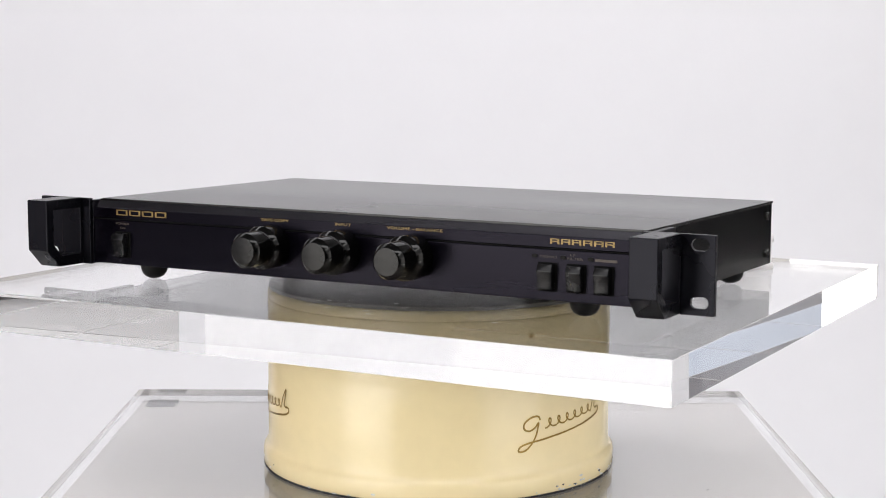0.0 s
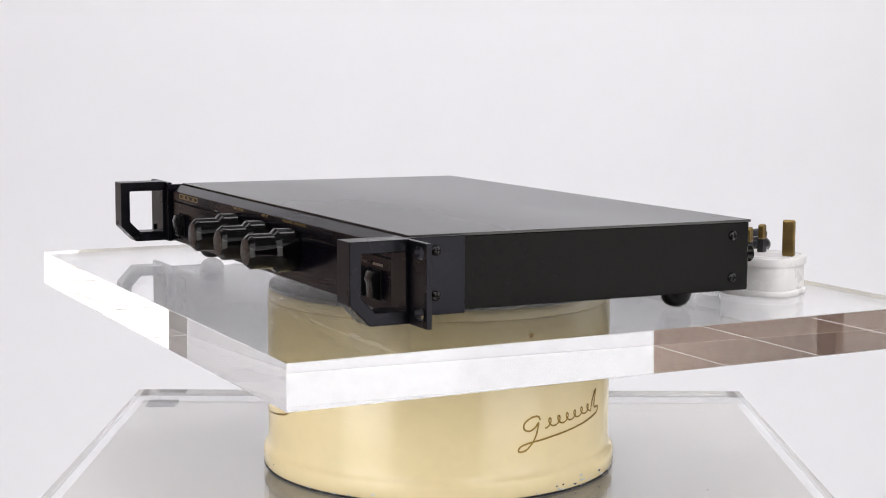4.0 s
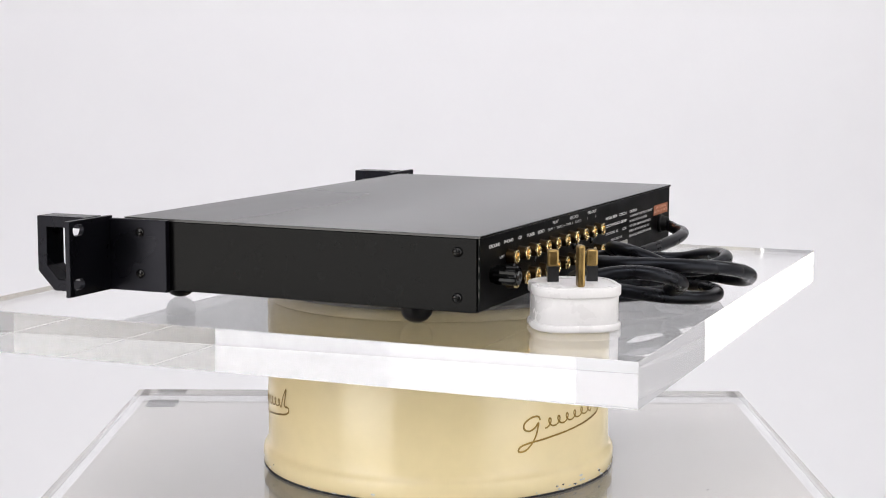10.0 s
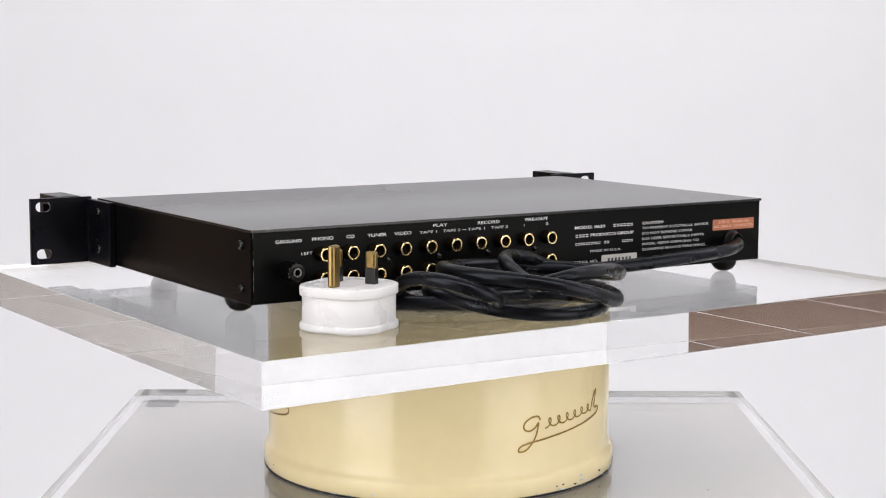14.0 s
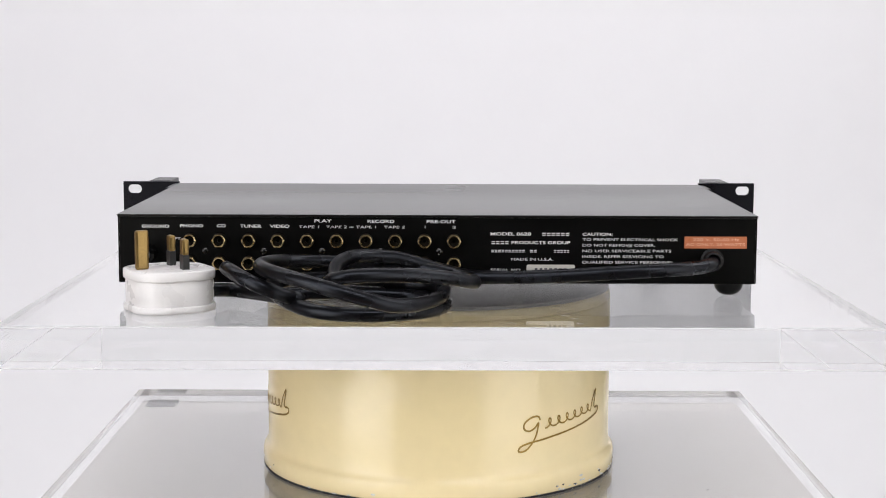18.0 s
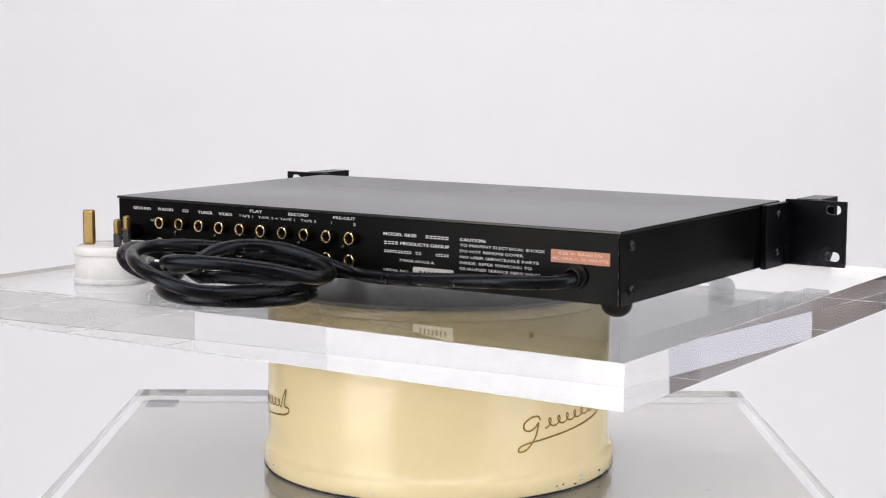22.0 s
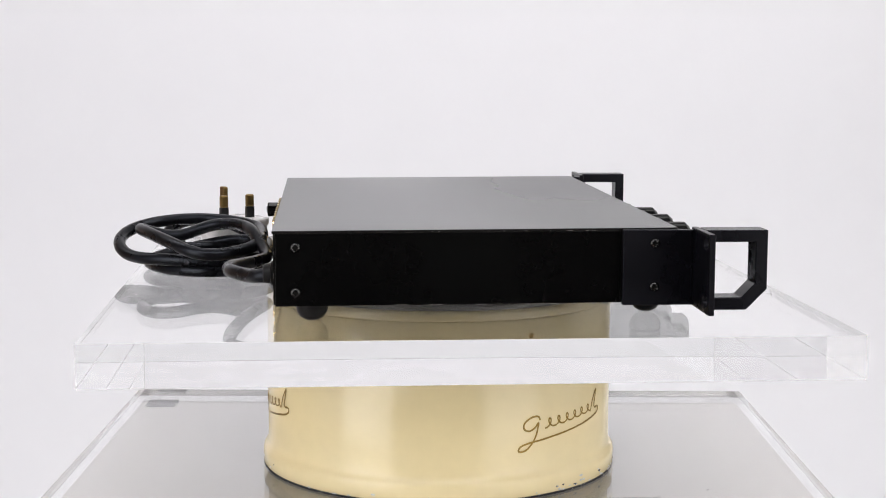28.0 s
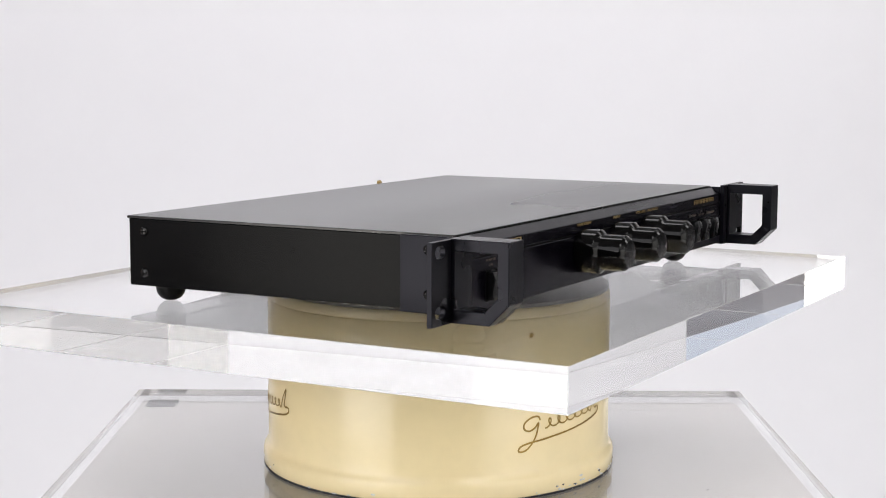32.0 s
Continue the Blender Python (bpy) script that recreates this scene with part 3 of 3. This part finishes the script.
def rear_details(a):
    xs = [0.1543 - 0.01807 * i for i in range(10)]
    first = None
    for z in (0.0364, 0.0224):
        for x in xs:
            m = pose(x, REAR, z, -90, 0, 0)
            if first is None:
                first, inner, nut = socket(a)
                first.matrix_basis = m
            else:
                s = shared("phono_socket", first.data, a, m, "gold-plated phono socket")
                shared("insulator", inner.data, s, Matrix(), "dark socket insulator")
                shared("socket_barrel", nut.data, s, Matrix(), "dark brass socket barrel")
    # rivets between the rows
    me = None
    for x in (0.1452, 0.1090, 0.0730, 0.0369, 0.0007):
        m = pose(x, REAR, 0.0297, -90, 0, 0)
        if me is None:
            ob = smooth(part("rivet", lathe([(0.0021, 0), (0.0021, 0.0005), (0.0012, 0.0012), (0, 0.0013)], 14), SCREW, a))
            me = ob.data
            ob.matrix_basis = m
        else:
            shared("rivet", me, a, m)
    # ground terminal
    bm = bmesh.new()
    prof = [(0, 0.0), (0.0045, 0), (0.0045, 0.0022), (0.0054, 0.0024), (0.0056, 0.0150), (0.0050, 0.0160), (0.0030, 0.0160)]
    lathe(prof, 24, bm)
    for v in bm.verts:
        r = math.hypot(v.co.x, v.co.y)
        if r > 0.0051 and (round(math.degrees(math.atan2(v.co.y, v.co.x)) / 15) % 2):
            v.co.x *= 0.88
            v.co.y *= 0.88
    g = part("ground_terminal", bm, KNOB_BLACK, a, "ribbed black ground terminal")
    g.matrix_basis = pose(0.1790, REAR, 0.0290, -90, 0, 0)
    smooth(part("terminal_tip", lathe([(0.0017, 0.0150), (0.0017, 0.0168), (0.0026, 0.0168), (0.0028, 0.0158)], 20), CHROME, g, "nickel ring tip"), 30)
    # printing
    q = REAR + 0.0001
    big, small = 0.0022, 0.0019
    for text, x, z, w in (("GROUND", 0.1757, 0.0448, 0.0168), ("PHONO", 0.1535, 0.0451, 0.0140), ("CD", 0.1351, 0.0452, 0.0055), ("TUNER", 0.1170, 0.0450, 0.0132), ("VIDEO", 0.0990, 0.0450, 0.0120), ("PLAY", 0.0725, 0.0484, 0.0106), ("RECORD", 0.0367, 0.0482, 0.0164), ("PRE-OUT", -0.0004, 0.0482, 0.0178)):
        lettering(text, x, z, big, WHITE_INK, a, q, True, w, bold=0.00003)
    for text, x, z, w in (("TAPE 1", 0.0807, 0.0447, 0.0124), ("TAPE 2", 0.0640, 0.0447, 0.0128), ("TAPE 1", 0.0455, 0.0447, 0.0124), ("TAPE 2", 0.0283, 0.0447, 0.0128), ("1", 0.0094, 0.0448, None), ("2", -0.0086, 0.0448, 0.0022), ("LEFT", 0.1640, 0.0372, 0.0074)):
        lettering(text, x, z, small, GREY_INK, a, q, True, w)
    bars([(0.0535, 0.0562, 0.0445, 0.0449)], GREY_INK, a, q)
    lettering("MODEL 0620", -0.0434, 0.0407, big, WHITE_INK, a, q, True, 0.0250, bold=0.00003)
    bars(letter_bars(-0.0800, -0.0625, 0.0399, 0.0416, 6), WHITE_INK, a, q, "printed_bars", "white printed product word")
    bars(letter_bars(-0.0425, -0.0313, 0.0345, 0.0363, 4), WHITE_INK, a, q, "printed_bars", "white printed maker's word")
    lettering("PRODUCTS GROUP", -0.0620, 0.0354, big, WHITE_INK, a, q, True, 0.0362, bold=0.00003)
    bars(letter_bars(-0.0525, -0.0313, 0.0294, 0.0309, 10) + letter_bars(-0.0598, -0.0552, 0.0294, 0.0309, 2) + letter_bars(-0.0800, -0.0700, 0.0294, 0.0309, 5), GREY_INK, a, q, "printed_bars", "thin printed line")
    lettering("MADE IN U.S.A.", -0.0568, 0.0250, small, GREY_INK, a, q, True, 0.0262)
    lettering("SERIAL NO.", -0.0408, 0.0184, small, GREY_INK, a, q, True, 0.0192)
    lettering("CAUTION:", -0.0970, 0.0407, big, WHITE_INK, a, q, True, 0.0184, bold=0.00003)
    for i, (text, w) in enumerate((("TO PREVENT ELECTRICAL SHOCK", 0.0590), ("DO NOT REMOVE COVER.", 0.0448), ("NO USER SERVICEABLE PARTS", 0.0548), ("INSIDE. REFER SERVICING TO", 0.0502), ("QUALIFIED SERVICE PERSONNEL.", 0.0576))):
        lettering(text, -0.0878 - w / 2, 0.0374 - 0.00352 * i, small, GREY_INK, a, q, True, w)
    o = part("voltage_sticker", box(-0.1893, -0.1508, REAR, REAR + 0.0001, 0.0322, 0.0396), STICKER_O, a, "worn orange voltage sticker")
    lettering("220 V. 50-60 Hz", -0.1702, 0.0376, 0.0020, STICKER_INK, o, REAR + 0.0002, True, 0.0285)
    lettering("AC ONLY, 25 WATTS", -0.1700, 0.0346, 0.0020, STICKER_INK, o, REAR + 0.0002, True, 0.0365)
    bm = prism(rounded(0.0300, 0.0082, 0.0012, -0.0684, 0.0177), 0, 0.0001)
    turned(bm, Matrix(((1, 0, 0, 0), (0, 0, 1, REAR), (0, 1, 0, 0), (0, 0, 0, 1))))
    s = part("serial_sticker", bm, STICKER_S, a, "silver serial number sticker")
    bars([(-0.0602 - 0.0030 * i, -0.0585 - 0.0030 * i, 0.0160, 0.0196) for i in range(7)], DARK_INK, s, REAR + 0.0002, "printed_bars", "dark stamped marks")
    # paint chips along the cover's rear edge, the rear corners and the caution text
    rng = random.Random(11)
    spots = [(rng.uniform(-0.19, 0.19), REAR + 0.0006, 0.0524 - rng.uniform(0, 0.0003), rng.uniform(0.0004, 0.0022), 0.0003, 0.00025) for k in range(16)]
    for s in (1, -1):
        z = 0.0120
        while z < 0.0505:
            ln = rng.uniform(0.0008, 0.0045)
            if rng.random() < 0.62:
                spots.append((sx(s, 0.1963), REAR - 0.0002, min(z, 0.0496), 0.00022, 0.0003, ln))
            z += ln * 1.5
        spots.append((sx(s, 0.1973), REAR + 0.0004, 0.0518, 0.0006, 0.0005, 0.0009))
    spots += [(-0.1168, REAR, 0.0330, 0.0011, 0.00012, 0.0007), (-0.1187, REAR, 0.0312, 0.0007, 0.00012, 0.0009), (-0.1216, REAR, 0.0298, 0.0014, 0.00012, 0.0004)]
    for k in range(14):
        spots.append((sx(-1, 0.1975), rng.uniform(-0.085, 0.05), 0.0104, 0.0003, rng.uniform(0.0006, 0.0035), 0.0004))
        spots.append((sx(-1, 0.1976), rng.uniform(-0.11, 0.1), 0.0520, 0.0003, rng.uniform(0.0004, 0.0018), 0.0003))
    for x, y, z, w, d, h in spots:
        bm = box(x - w / 2, x + w / 2, y - d / 2, y + d / 2, z - h / 2, z + h / 2)
        for v in bm.verts:
            v.co += Vector((rng.uniform(-0.12, 0.12) * w, 0, rng.uniform(-0.15, 0.15) * h))
        part("paint_chip", bm, BARE, a, "small bare-metal paint chip")
    smooth(part("cable_grommet", lathe([(0.0044, 0.0), (0.0070, 0.0), (0.0072, 0.0016), (0.0060, 0.0024), (0.0054, 0.0062), (0.0044, 0.0066)], 24, m=pose(-0.168, REAR, 0.0250, -90, 0, 0)), RUBBER, a, "black strain-relief grommet"), 35)


# ---- the mains lead ----
# loops of the lead in millimetres: middle, then the two half axes and their higher harmonics; lowest height of each
LOOPS = (
    (Vector((26.3, 170.2, 24.3)), Vector((43.7, 10.5, 2.8)), Vector((5.3, 35.4, -0.1)), Vector((-5.3, 2.3, -3.9)), Vector((-2.0, 0.0, -2.6)), Vector((-3.6, -2.4, -1.0)), Vector((-0.1, -2.9, -0.1)), 16.0),
    (Vector((52.6, 170.9, 19.2)), Vector((52.1, 4.3, 12.0)), Vector((2.9, 55.4, 0.9)), Vector((-1.7, 3.4, -1.8)), Vector((-5.1, -6.5, -0.6)), 11.5),
    (Vector((52.1, 158.5, 7.4)), Vector((49.5, 8.0, 4.3)), Vector((-13.8, 43.0, -2.5)), Vector((-5.6, -1.4, -0.4)), Vector((-1.8, -2.1, -1.8)), 4.4),
    (Vector((104.2, 162.1, 15.0)), Vector((16.3, -25.9, 1.1)), Vector((13.5, 19.4, 11.0)), Vector((-0.8, 0.1, -0.3)), Vector((-0.2, -0.3, 1.5)), 4.4),
)


def on_loop(i, a):
    c, *waves, low = LOOPS[i]
    q = c.copy()
    for k in range(len(waves) // 2):
        q += waves[2 * k] * math.cos((k + 1) * a) + waves[2 * k + 1] * math.sin((k + 1) * a)
    # rests on what lies below and bends round the rear panel
    y = q.y if q.y > 128 else 114.5 + 13.5 * math.exp((q.y - 128) / 13.5)
    return Vector((q.x, y, max(low, q.z))) * 0.001


def coil():
    """The lead from the grommet into loose loops and back to the plug."""
    pts = [Vector(q) for q in ((-0.168, 0.104, 0.025), (-0.1672, 0.1155, 0.0235), (-0.1570, 0.1235, 0.0222), (-0.1370, 0.1345, 0.0222), (-0.1071, 0.1372, 0.0208), (-0.0688, 0.1310, 0.0177), (-0.0380, 0.1230, 0.0158), (-0.0131, 0.1185, 0.0165))]
    start = 265
    for k in range(0, 4 * 24):
        a = start + 15 * k
        i, f = k // 24, (k % 24) / 24
        q = on_loop(i, radians(a))
        if f > 0.86 and i < 3:
            w = (f - 0.86) / 0.28
        elif f < 0.14 and i > 0:
            w = 0.5 + f / 0.28
            i -= 1
            q = on_loop(i, radians(a))
        else:
            w = 0
        if w:
            w = w * w * (3 - 2 * w)
            q = q * (1 - w) + on_loop(i + 1, radians(a)) * w
        if k > 92:
            break
        pts.append(q)
    pts += [Vector(q) for q in ((0.122, 0.1300, 0.0080), (0.136, 0.1370, 0.0095), (0.148, 0.1445, 0.010))]
    return pts


def mains_lead():
    w = thing("mains_lead", "black mains lead in a loose coil with a white three-pin plug", "power cord")
    smooth(part("cable", tube(spline(coil(), 5), 0.0042, 14), CABLE, w, "coiled black cable"), 60)
    k = pose(0.1605, 0.1500, 0, 0, 0, 30.0)
    out = lambda e: rounded(0.0478 + e, 0.0470 + e, 0.0165 + e / 2, 0, 0, 8)
    plug = smooth(part("plug", turned(prism(out(-0.0004), 0.0040, 0.0206, 0.0004), k), PLUG_WHITE, w, "white moulded plug body"), 40)
    smooth(part("plug_base", turned(prism(out(0.0024), 0.0002, 0.0042, 0.0010), k), PLUG_WHITE, plug), 50)
    smooth(part("plug_top", turned(prism(out(0.0022), 0.0192, 0.0246, 0.0006), k), PLUG_WHITE, plug), 50)
    # raised rim round the pins and the stepped cord grip
    rim = prism(rounded(0.0470, 0.0462, 0.0160, 0, 0, 8), 0.0245, 0.0250, 0.0002, holes=(rounded(0.0430, 0.0422, 0.0140, 0, 0, 8),))
    smooth(part("plug_rim", turned(rim, k), PLUG_WHITE, plug), 40)
    part("grip_ridge", turned(box(-0.0250, -0.0230, -0.0085, 0.0085, 0.0066, 0.0112, 0.0005), k), PLUG_WHITE, plug)
    part("grip_ridge", turned(box(-0.0250, -0.0230, -0.0085, 0.0085, 0.0124, 0.0170, 0.0005), k), PLUG_WHITE, plug)
    part("plug_label", turned(prism(rounded(0.030, 0.018, 0.003, -0.001, 0.0), 0.0246, 0.0247), k), PLUG_LABEL, plug, "pale printed plug label")
    for x, y, tall, w1, d1, sleeve in ((0.0166, 0.0, 0.0227, 0.0040, 0.0080, 0), (-0.0056, 0.0111, 0.0177, 0.0064, 0.0040, 1), (-0.0056, -0.0111, 0.0177, 0.0064, 0.0040, 1)):
        if not sleeve:
            part("earth_pin", turned(box(x - d1 / 2, x + d1 / 2, y - w1 / 2, y + w1 / 2, 0.0245, 0.0250 + tall, 0.0013), k), BRASS, plug, "tarnished brass earth pin")
        else:
            part("pin", turned(box(x - d1 / 2, x + d1 / 2, y - w1 / 2, y + w1 / 2, 0.0330, 0.0250 + tall, 0.0012), k), BRASS, plug, "brass pin")
            part("pin_sleeve", turned(box(x - d1 / 2 + 0.0001, x + d1 / 2 - 0.0001, y - w1 / 2 + 0.0001, y + w1 / 2 - 0.0001, 0.0245, 0.0332), k), PIN_SLEEVE, plug)
    return w


studio()
stand()
drum()
turning = (plate(), preamplifier(), mains_lead())


# ---- the turntable's rotation ----
TURN = (-29.14, -46.10, -63.03, -79.87, -96.41, -113.25, -129.90, -146.31, -163.05, -180.08, -197.20, -214.29, -231.21, -248.37, -265.79, -282.74, -299.69)


def motions():
    rows = [(2.0 * k, pose(0, 0, ZP, 0, 0, a)) for k, a in enumerate(TURN)]
    for ob in turning:
        walk(ob, rows)


motions()
